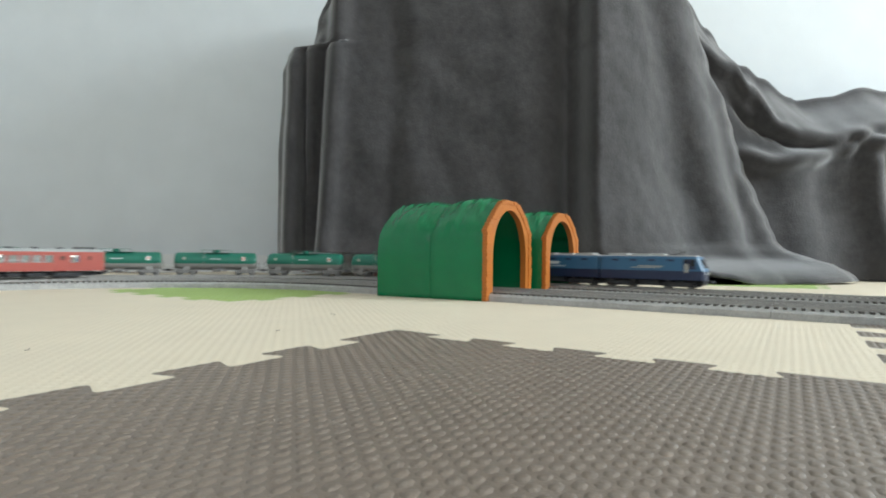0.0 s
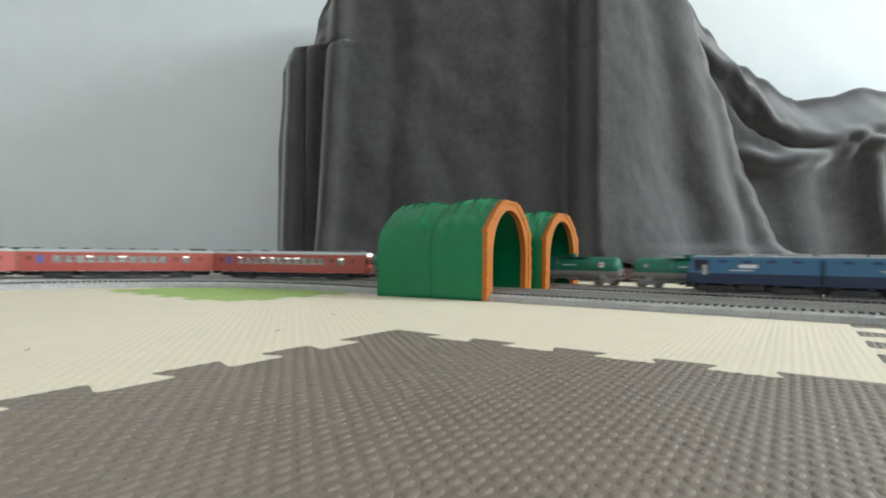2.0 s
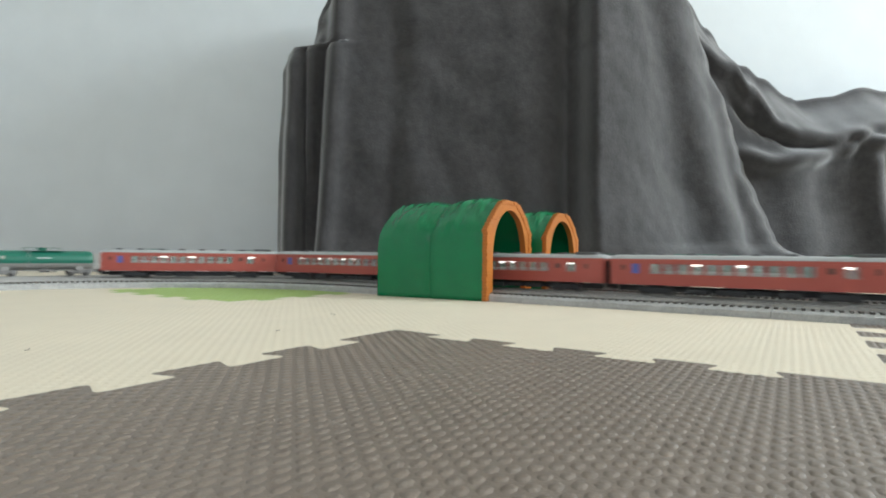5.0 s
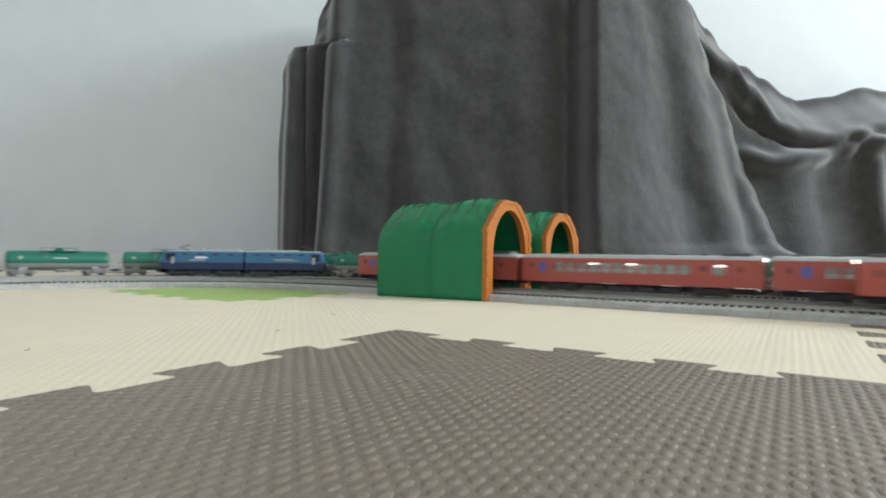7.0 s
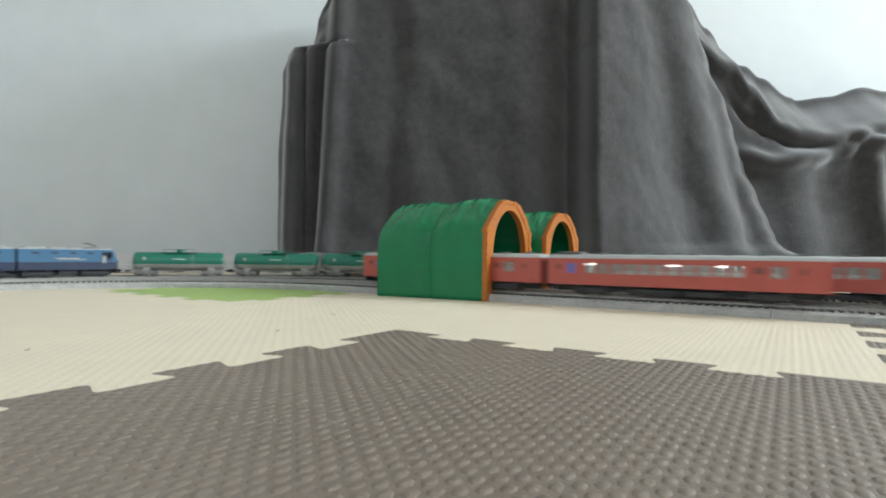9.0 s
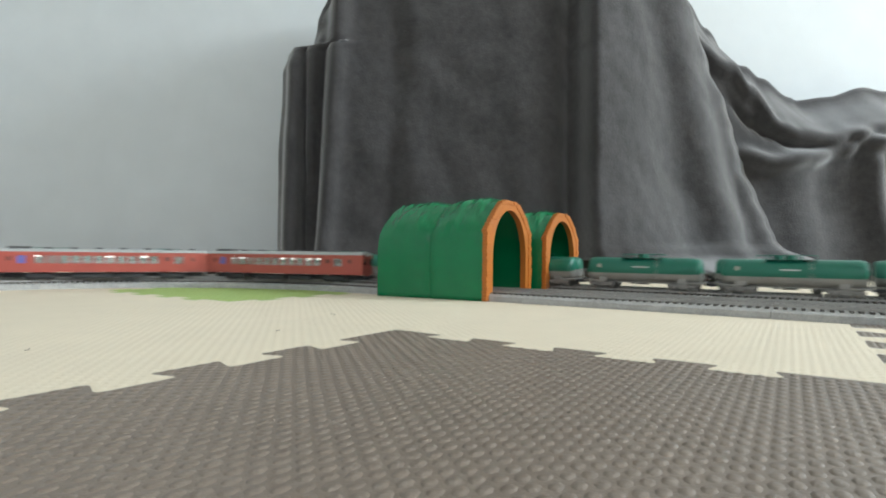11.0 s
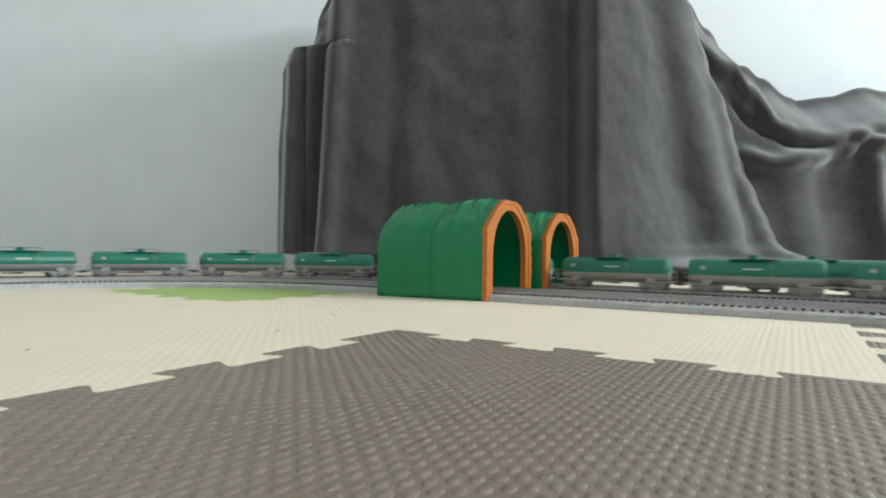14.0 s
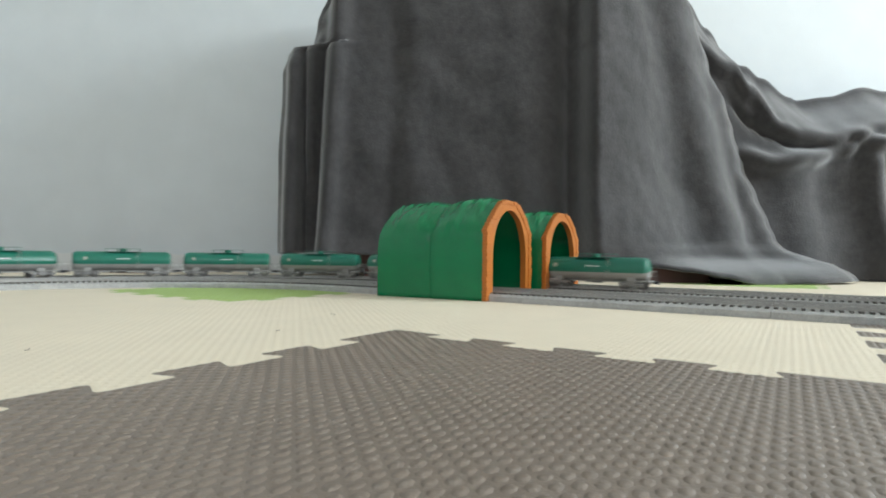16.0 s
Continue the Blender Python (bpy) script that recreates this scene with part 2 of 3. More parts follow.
def swept(bm, line, d, s0, s1, profile, step):
    """Sweep a closed cross-section (offset, height) along a line."""
    n = max(1, round((s1 - s0) / step))
    rings = []
    for k in range(n + 1):
        s = s0 + (s1 - s0) * k / n
        rings.append([(*(line.at(s, d)[0] + Vector((line.at(s, d)[1].y, -line.at(s, d)[1].x)) * o), z) for o, z in profile])
    return loft(bm, rings)


def tie_mesh():
    bm = box(B(), -0.0017, 0.0017, -0.0180, 0.0180, 0.0070, 0.0107, 0.0003)
    me = bpy.data.meshes.new("tie")
    bm.to_mesh(me)
    bm.free()
    me.materials.append(TIE)
    return me


TIE_MESH = tie_mesh()


def track_section(line, d, s0, s1, single, curved):
    shape = "curved" if curved else "straight"
    ob = thing("track_section", f"{shape} grey model railway track with dark ties and nickel rails", "model track", "model railway tracks")
    step = 0.03 if curved else 0.3
    bed = [(-HALF, 0.0), (-HALF + 0.0006, 0.0064), (-HALF + 0.0020, 0.0074), (-0.0175, 0.0090), (0.0175, 0.0090), (HALF - 0.0020, 0.0074), (HALF - 0.0006, 0.0064), (HALF, 0.0)]
    bm = swept(B(), line, d, s0 + 0.0002, s1 - 0.0002, bed, step)
    bmesh.ops.recalc_face_normals(bm, faces=bm.faces)
    part("roadbed", bm, BALLAST, ob)
    for side in (-1, 1):
        c = side * 0.00865
        prof = [(c - 0.0011, 0.0106), (c - 0.0004, 0.0110), (c - 0.0006, RAIL_Z), (c + 0.0006, RAIL_Z), (c + 0.0004, 0.0110), (c + 0.0011, 0.0106)]
        bm = swept(B(), line, d, s0 + 0.0003, s1 - 0.0003, prof, step)
        bmesh.ops.recalc_face_normals(bm, faces=bm.faces)
        part("rail", bm, RAIL, ob)
    n = int((s1 - s0) / 0.0073)
    joined = B()
    for k in range(n):
        p, w = line.at(s0 + (k + 0.5) * (s1 - s0) / n, d)
        m = Matrix.Translation((p.x, p.y, 0)) @ Matrix.Rotation(math.atan2(w.y, w.x), 4, "Z")
        if single:
            t = new("tie", TIE_MESH)
            t.parent, t.matrix_basis = ob, m
        else:
            m2 = m @ Matrix.LocRotScale((0, 0, 0.0089), None, (0.0034, 0.0360, 0.0036))
            bmesh.ops.create_cube(joined, size=1.0, matrix=m2)
    if single:
        joined.free()
    else:
        tagged(part("tie_bed", joined, TIE, ob), kind="stuff")


for key, (line, d) in TRACKS.items():
    r = line.r + d
    end = r * (math.pi / 2 + line.phi)
    # section joints
    rb = line.BACK + d
    far = -line.RUN - rb * (math.pi - line.phi)
    cuts = [far - 0.9, far, -line.RUN - rb * 1.7, -line.RUN - rb * 0.85, -line.RUN, -0.56, -0.305, 0.0, end * 0.25, end * 0.5, end * 0.75, end, end + 0.8, end + 1.6]
    for a, b in zip(cuts, cuts[1:]):
        track_section(line, d, a, b, key[0] == "R" and -1.31 < a < -0.1, (a >= 0 and b <= end + 0.001) or (b <= -line.RUN + 0.001 and a >= far - 0.001))

# ---- tunnels ----
TW, TL = 0.150, 0.166


def tunnel_profile(w, hs, ht, n):
    """Straight sides to hs, slanted shoulders, and a flat, softly rounded crown at ht."""
    corners = [(-w, 0.0), (-w, hs * 0.5), (-w, hs), (-w * 0.37, ht), (w * 0.37, ht), (w, hs), (w, hs * 0.5), (w, 0.0)]
    pts = [corners[0]]
    for a, b, c in zip(corners, corners[1:], corners[2:]):
        for k in range(6):
            # a short curve round each corner
            t = k / 5
            p, q = [b[i] + (a[i] - b[i]) * 0.32 for i in (0, 1)], [b[i] + (c[i] - b[i]) * 0.32 for i in (0, 1)]
            pts.append(tuple(p[i] * (1 - t) ** 2 + 2 * b[i] * t * (1 - t) + q[i] * t * t for i in (0, 1)))
    # a full, slightly swollen crown
    mid = [(y, z + 0.0015 * math.cos(y / w * 1.5) * (z > hs * 0.9)) for y, z in pts]
    # resampled evenly for the relief
    mid.append(corners[-1])
    lens = [0.0]
    for a, b in zip(mid, mid[1:]):
        lens.append(lens[-1] + math.dist(a, b))
    return [tuple(float(np.interp(lens[-1] * k / 64, lens, [q[i] for q in mid])) for i in (0, 1)) for k in range(65)]


def tunnel(m):
    ob = thing("toy_tunnel", "green plastic toy tunnel with orange brick portals over the tracks", "toy tunnel", "toy tunnels", m=m)
    rng = random.Random(4)
    half, t = TW / 2, 0.0035
    for part_no, (x0, x1) in enumerate(((-TL / 2 + 0.0015, -0.0001), (0.0001, TL / 2 - 0.005))):
        bm = B()
        rings = []
        nx = 64
        for k in range(nx + 1):
            u = k / nx
            x = x0 + (x1 - x0) * u
            edge = 0.0034 * math.exp(-((u if part_no else 1 - u) * 16) ** 1.3)
            ring = []
            for k2, (y, z) in enumerate(tunnel_profile(half, 0.0925, 0.1305, 26)):
                up = max(0.0, min(1.0, (z - 0.074) / 0.030))
                sink = 0.006 * max(0.0, min(1.0, (z - 0.06) / 0.06)) * (0.5 - x / TL)
                # sagging rock folds that run down the shoulders, finer wrinkles, a few pits
                f = 0.0026 * noise.noise(Vector((x * 62, k2 * 0.16, part_no * 7.3))) + 0.0020 * noise.noise(Vector((x * 120, k2 * 0.42, 3.0 + part_no)))
                f += 0.0016 * noise.noise(Vector((x * 260, k2 * 0.7, 8.0))) - 0.0030 * max(0.0, noise.noise(Vector((x * 85, k2 * 0.55, 21.0))) - 0.42) * 4
                b = up * f - sink + 0.0042 * up * (math.sin(math.pi * u) ** 0.6 - 0.5) + 0.0008 * noise.noise(Vector((x * 25, z * 30, 5.0))) * (1 if z > 0.004 else 0)
                q = Vector((y, max(0, z - 0.06)))
                q = q.normalized() if q.length else Vector((1, 0))
                ring.append((x, y + q.x * (b - edge), z + q.y * (b - edge) * (1 if z > 0.06 else 0)))
            inner = [(x, y, z) for y, z in tunnel_profile(half - t, 0.088, 0.1235, 26)]
            rings.append(ring + inner[::-1])
        loft(bm, rings)
        bmesh.ops.recalc_face_normals(bm, faces=bm.faces)
        part("shell", bm, TUN_G, ob, smooth=True)
    for sx in (-1, 1):
        portal = part("portal", portal_mesh(sx), TUN_O, ob, "orange plastic brick arch")
        if sx < 0:
            continue
        # proud blocks: one course round the outside of the arch, stepped on the shoulders
        x0, x1 = TL / 2 - 0.0065, TL / 2 + 0.0004

        def brick(y0, y1, z0, z1):
            part("brick", box(B(), x0 + rng.uniform(0, 0.0006), x1 + rng.uniform(-0.0007, 0.0007), y0, y1, z0, z1, 0.0004), TUN_O, portal)

        for side in (-1, 1):
            for k in range(21):
                z = 0.0006 + 0.00425 * k
                brick(*sorted((side * (half - 0.0095), side * (half + 0.0020 - 0.0008 * (k % 2)))), z, z + 0.00415)
            for k in range(10):
                # a stair of single bricks up the rounded shoulder
                y, zz = shoulder((k + 0.4) / 10 * 1.19)
                brick(*sorted((side * max(0.0, y - 0.0120), side * (y + 0.0020))), zz - 0.0030, zz + 0.0016)
        for k in range(6):
            y = -0.0190 + k * 0.0076
            brick(y - 0.00365, y + 0.00365, 0.1245, 0.1296)
    return ob


def shoulder(a):
    """The portal's rounded outside, from the upright side (0) to the crown (pi / 2)."""
    t = a / (math.pi / 2) / 0.76
    if t < 1:
        return (TW / 2 - 0.048 * t, 0.0895 + 0.0380 * t + 0.0026 * math.sin(math.pi * t))
    return (0.027 * max(0.0, (1 - 0.76 * t) / 0.24), 0.1275 + 0.0012 * math.sin((t - 1) / 0.316 * math.pi / 2))


def portal_mesh(sx):
    half = TW / 2
    n = 28
    outer, inner = [], []
    for k in range(n + 1):
        a = math.pi * k / n
        c, s = -math.cos(a), math.sin(a)
        inner.append((c * 0.0565, 0.052 + 0.0652 * s ** 0.92))
        # rounded outside
        inset = 0.0020 if sx > 0 else 0.013
        y, z = shoulder(min(a, math.pi - a))
        outer.append((math.copysign(max(0.0, y - inset), c), z - inset))
    foot = half - (0.0015 if sx > 0 else 0.008)
    outer = [(-foot, 0.0)] + outer + [(foot, 0.0)]
    inner = [(-0.0562, 0.0)] + inner + [(0.0562, 0.0)]
    x0, x1 = sorted((sx * (TL / 2 - 0.009), sx * (TL / 2 - 0.0010)))
    rings = []
    for x, grow in ((x0, 0), (x1, 0)):
        rings.append([(x, y, z) for y, z in outer] + [(x, y, z) for y, z in inner[::-1]])
    bm = B()
    vs = [[bm.verts.new(p) for p in ring] for ring in rings]
    k = len(rings[0])
    m = len(outer)
    for i in range(k):
        j = (i + 1) % k
        bm.faces.new((vs[0][i], vs[0][j], vs[1][j], vs[1][i]))
    for v in vs:
        for i in range(m - 1):
            bm.faces.new((v[i], v[i + 1], v[k - 2 - i], v[k - 1 - i]))
    bmesh.ops.recalc_face_normals(bm, faces=bm.faces)
    return bm


def on_line(line, d, s, extra=0.0):
    p, w = line.at(s, d)
    return Matrix.Translation((p.x, p.y, 0)) @ Matrix.Rotation(math.atan2(-w.y, -w.x) + extra, 4, "Z")


front_tunnel = tunnel(on_line(FRONT, 0.0504 + 0.0125, -0.172, radians(4)))
rear_tunnel = copy_thing(front_tunnel, on_line(REAR, 0.038, -0.143, radians(3)))
rear_tunnel.scale = (0.96, 0.96, 0.95)

# ---- lint on the mats ----
LINT = mat("lint_fibre", (0.22, 0.18, 0.14), 0.9, vary=0.2, scale=300)
for x, y, turn in ((-0.119, 0.405, 20), (-0.232, 0.315, 75), (-0.0225, 0.275, 130), (-0.060, 0.183, 40), (-0.098, 0.520, 160)):
    bm = B()
    r = random.Random(int(turn))
    p = Vector((x, y, 0.0007))
    a = radians(turn)
    for k in range(6):
        q = p + Vector((math.cos(a), math.sin(a), 0)) * 0.0009
        q.z = 0.0006 + 0.0005 * r.random()
        rod(bm, p, q, 0.00016, 5)
        p, a = q, a + r.uniform(-0.8, 0.8)
    tagged(part("lint", bm, LINT), "tiny curled brown lint fibre on the mat", "lint", "lint on the mats")

# ---- covered furniture ----
def smooth(a, b, x):
    t = max(0.0, min(1.0, (x - a) / (b - a)))
    return t * t * (3 - 2 * t)


def along(table, z):
    """Smooth reading of (z, value) pairs."""
    for (z0, v0), (z1, v1) in zip(table, table[1:]):
        if z <= z1:
            return v0 + (v1 - v0) * smooth(z0, z1, z) if z > z0 else v0
    return table[-1][1]


LEFT = [(0.0, -0.405), (0.30, -0.408), (0.50, -0.400), (0.545, -0.385), (0.560, -0.330), (0.62, -0.315), (0.70, -0.292), (0.80, -0.27)]
RIGHT = [(0.0, 0.975), (0.014, 0.970), (0.040, 0.945), (0.055, 0.905), (0.076, 0.865), (0.104, 0.850), (0.146, 0.838), (0.217, 0.818), (0.295, 0.785), (0.387, 0.757), (0.451, 0.734), (0.548, 0.682), (0.651, 0.644), (0.708, 0.614), (0.80, 0.56)]
# the hem's height along the front; it hangs free of the floor and comes down towards the window
HEM = [(-0.40, 0.056), (0.28, 0.055), (0.41, 0.048), (0.476, 0.031), (0.541, 0.022), (0.593, 0.013), (0.66, 0.003), (1.10, 0.002)]
# folds: x at the floor, x at the top, out towards the room (m), width
FOLDS = [(-0.375, -0.36, 0.030, 0.018), (-0.335, -0.335, -0.034, 0.014), (-0.310, -0.280, -0.036, 0.016), (-0.285, -0.245, 0.036, 0.022), (-0.125, -0.115, -0.012, 0.026),
         (-0.05, -0.08, 0.010, 0.050), (0.06, 0.10, 0.006, 0.08), (0.20, 0.16, 0.010, 0.04), (0.302, 0.298, -0.030, 0.022),
         (0.46, 0.42, 0.008, 0.080), (0.615, 0.50, -0.020, 0.060), (0.735, 0.545, 0.022, 0.050), (0.80, 0.62, -0.008, 0.030)]


def drape(u, z):
    l, r = along(LEFT, z), along(RIGHT, z)
    t = max(0.0, min(1.0, u))
    x = l + (r - l) * t
    k = z / 0.66
    y = 1.335 - 0.055 * smooth(0.30, 0.0, z) * smooth(0.25, 0.8, t)
    for x0, x1, out, wd in FOLDS:
        c = x0 + (x1 - x0) * k
        y -= out * math.exp(-((x - c) / wd) ** 2) * (0.65 + 0.35 * smooth(0.6, 0.0, z)) * (smooth(-0.01, 0.09, z) if x0 > 0.4 else 1.0)
    y -= 0.010 * noise.noise(Vector((x * 5, z * 4, 1.0))) + 0.0045 * noise.noise(Vector((x * 15 + z * 6, z * 11, 5.0))) + 0.0015 * noise.noise(Vector((x * 45, z * 38, 2.0)))
    # the heavy fold that comes forward and turns to the window
    y += (-0.055 + 0.42 * (max(0.345, min(x, 0.75)) - 0.345)) * smooth(0.318, 0.346, x)
    # the hem trails forward over the floor, with a hollow above it
    y -= 0.155 * smooth(0.095, 0.0, z) * smooth(0.38, 0.58, x) * (1 - 0.30 * smooth(0.80, 0.96, x))
    y += 0.040 * math.exp(-((z - 0.050) / 0.018) ** 2) * smooth(0.42, 0.60, x) * smooth(0.92, 0.80, x)
    y += 0.07 * smooth(0.07, 0.0, t) ** 2 + 0.04 * smooth(0.95, 1.0, t) ** 2
    # round the corners to the wall
    if u < 0:
        y, x = y + -u * 1.6, x + 0.02 * math.sin(-u * 30) * smooth(0, 0.05, -u)
    if u > 1:
        y, x = y + (u - 1) * 1.6, x + 0.02 * (u - 1)
    return (x, min(y, 1.70), z)


def sheet(name, label, fn, us, zs):
    bm = B()
    grid = [[bm.verts.new(fn(u, z)) for u in us] for z in zs]
    for a, b in zip(grid, grid[1:]):
        for i in range(len(us) - 1):
            bm.faces.new((a[i], a[i + 1], b[i + 1], b[i]))
    ob = part(name, bm, FLEECE, None, label, smooth=True)
    so = ob.modifiers.new("thick", "SOLIDIFY")
    so.thickness, so.offset = 0.005, 1.0
    return tagged(ob, label, "blanket")


us = [-0.2 + 1.4 * k / 230 for k in range(231)]


def main_drape(u, z):
    hem = along(HEM, -0.405 + 1.38 * max(0.0, min(1.0, u))) + 0.003 * math.sin(u * 21)
    if z > 0.78:
        x, y, _ = drape(u, 0.78)
        back = (z - 0.78) / 0.22
        return (x + (0.12 - x) * 0.02 * back, y + (1.69 - y) * back, 0.78 + 0.02 * math.sin(back * 3.1))
    return drape(u, hem + (0.78 - hem) * z / 0.78)


sheet("blanket", "dark grey fleece blanket draped over tall furniture down to the floor", main_drape, us, [k / 110 for k in range(111)])

TOP_LOW = [(0.619, 0.824), (0.694, 0.795), (0.746, 0.717), (0.814, 0.617), (0.86, 0.607), (0.908, 0.573), (0.99, 0.519), (1.013, 0.51), (1.102, 0.52), (1.207, 0.549), (1.261, 0.539), (1.651, 0.473)]
# the upper lip, the tuck and the lower swag of the cloth over the seat, as heights along x
LIP = [(0.558, 0.71), (0.761, 0.558), (0.807, 0.5), (0.896, 0.396), (0.941, 0.382), (1.03, 0.373), (1.075, 0.383), (1.149, 0.396), (1.319, 0.385)]
TUCK = [(0.728, 0.487), (0.827, 0.411), (0.858, 0.389), (0.934, 0.355), (1.01, 0.352), (1.086, 0.368), (1.147, 0.387), (1.352, 0.377)]
SWAG = [(0.721, 0.349), (0.779, 0.328), (0.868, 0.306), (0.957, 0.323), (1.061, 0.357), (1.105, 0.374), (1.236, 0.359), (1.442, 0.338)]


def low_drape(u, v):
    x = 0.55 + 1.05 * u
    top = along(TOP_LOW, x)
    if v > 0.8:
        k = (v - 0.8) / 0.2
        return (x, 1.625 - 0.008 * noise.noise(Vector((x * 6, top * 5, 9.0))) + 0.10 * k, top + 0.014 * math.sin(k * 3.1) * (1 - k) - 0.03 * k)
    z = 0.002 + (top - 0.002) * v / 0.8
    lip, tuck, swag = along(LIP, x), along(TUCK, x), along(SWAG, x)
    # the seat slopes back above the lip
    y = 1.500 + 0.125 * smooth(min(lip, top - 0.03), top, z) - 0.04 * smooth(0.25, 0.0, z)
    fade = smooth(0.72, 0.84, x)
    y -= 0.018 * math.exp(-((z - lip) / 0.024) ** 2)
    y += 0.032 * math.exp(-((z - tuck) / 0.018) ** 2) * fade
    y -= 0.040 * math.exp(-((z - swag) / 0.022) ** 2) * fade
    # upright folds under the far high point
    for c, out, wd in ((1.13, 0.034, 0.030), (1.19, -0.02, 0.025), (1.26, 0.025, 0.03), (0.92, 0.010, 0.05), (1.02, -0.010, 0.05)):
        y -= out * math.exp(-((x - c - 0.04 * (0.4 - z)) / wd) ** 2) * smooth(0.40, 0.30, z)
    y -= 0.008 * noise.noise(Vector((x * 6, z * 5, 9.0))) + 0.003 * noise.noise(Vector((x * 22, z * 18, 4.0)))
    return (x, y, z)


sheet("blanket", "grey fleece blanket sagging in swags over a low seat", low_drape, [k / 120 for k in range(121)], [k / 100 for k in range(101)])

chest = thing("storage_chest", "dark red wooden chest hidden under the blanket", "chest")
part("body", box(B(), -0.22, 0.44, 1.44, 1.70, 0.02, 0.70, 0.004), MAROON, chest)
part("foot", box(B(), -0.20, -0.15, 1.44, 1.50, -0.010, 0.02, 0.002), MAROON, chest)
part("plinth", box(B(), 0.400, 0.600, 1.270, 1.60, -0.010, 0.034, 0.003), MAROON, chest)
bench = thing("low_bench", "low wooden bench under the sagging blanket", "bench")
part("body", box(B(), 0.80, 1.45, 1.56, 1.74, 0.0, 0.36, 0.004), MAROON, bench)

# ---- trains; every car's space: x forward, z up from the rail's head ----
def wheel_mesh():
    bm = rod(B(), (0, -0.0013, 0), (0, 0.0013, 0), 0.0054, 16)
    rod(bm, (0, -0.0018, 0), (0, -0.0012, 0), 0.0062, 16)
    rod(bm, (0, -0.0022, 0), (0, 0.0045, 0), 0.0014, 8)
    me = bpy.data.meshes.new("wheel")
    bm.to_mesh(me)
    bm.free()
    me.materials.append(STEEL)
    return me


WHEEL = wheel_mesh()


def bogie(parent, x, base, material, axles=2):
    """Side frames with axle boxes and springs, a bolster, and the wheels."""
    bm = B()
    for y in (-0.0128, 0.0128):
        box(bm, x - base / 2 - 0.006, x + base / 2 + 0.006, y - 0.0010, y + 0.0010, 0.0060, 0.0088, 0.0004)
        box(bm, x - base * 0.22, x + base * 0.22, y - 0.0016, y + 0.0016, 0.0035, 0.0098, 0.0004)
        for k in range(axles):
            ax = x - base / 2 + base * k / (axles - 1)
            box(bm, ax - 0.0028, ax + 0.0028, y - 0.0018, y + 0.0018, 0.0032, 0.0078, 0.0005)
            rod(bm, (ax, y * 1.18, 0.0054), (ax, y * 0.9, 0.0054), 0.0016, 8)
    box(bm, x - 0.005, x + 0.005, -0.012, 0.012, 0.0072, 0.0110)
    if material == DARK:
        # deep outer side frames
        for y in (-0.0138, 0.0138):
            box(bm, x - base / 2 - 0.005, x + base / 2 + 0.005, y - 0.0009, y + 0.0009, 0.0026, 0.0100, 0.0012)
    bo = part("bogie", bm, material, parent, "dark bogie frame" if material == DARK else "grey bogie frame")
    for k in range(axles):
        ax = x - base / 2 + base * k / (axles - 1)
        for s in (-1, 1):
            w = new("wheel", WHEEL)
            w.parent = bo
            w.matrix_basis = Matrix.Translation((ax, s * 0.0083, 0.0054)) @ Matrix.Rotation(0 if s > 0 else math.pi, 4, "Z")
    return bo


def coupler(parent, x, sign):
    bm = box(B(), min(x, x + sign * 0.008), max(x, x + sign * 0.008), -0.0018, 0.0018, 0.0080, 0.0110, 0.0003)
    box(bm, min(x + sign * 0.006, x + sign * 0.0095), max(x + sign * 0.006, x + sign * 0.0095), -0.0032, 0.0032, 0.0072, 0.0115, 0.0004)
    part("coupler", bm, DARK, parent)


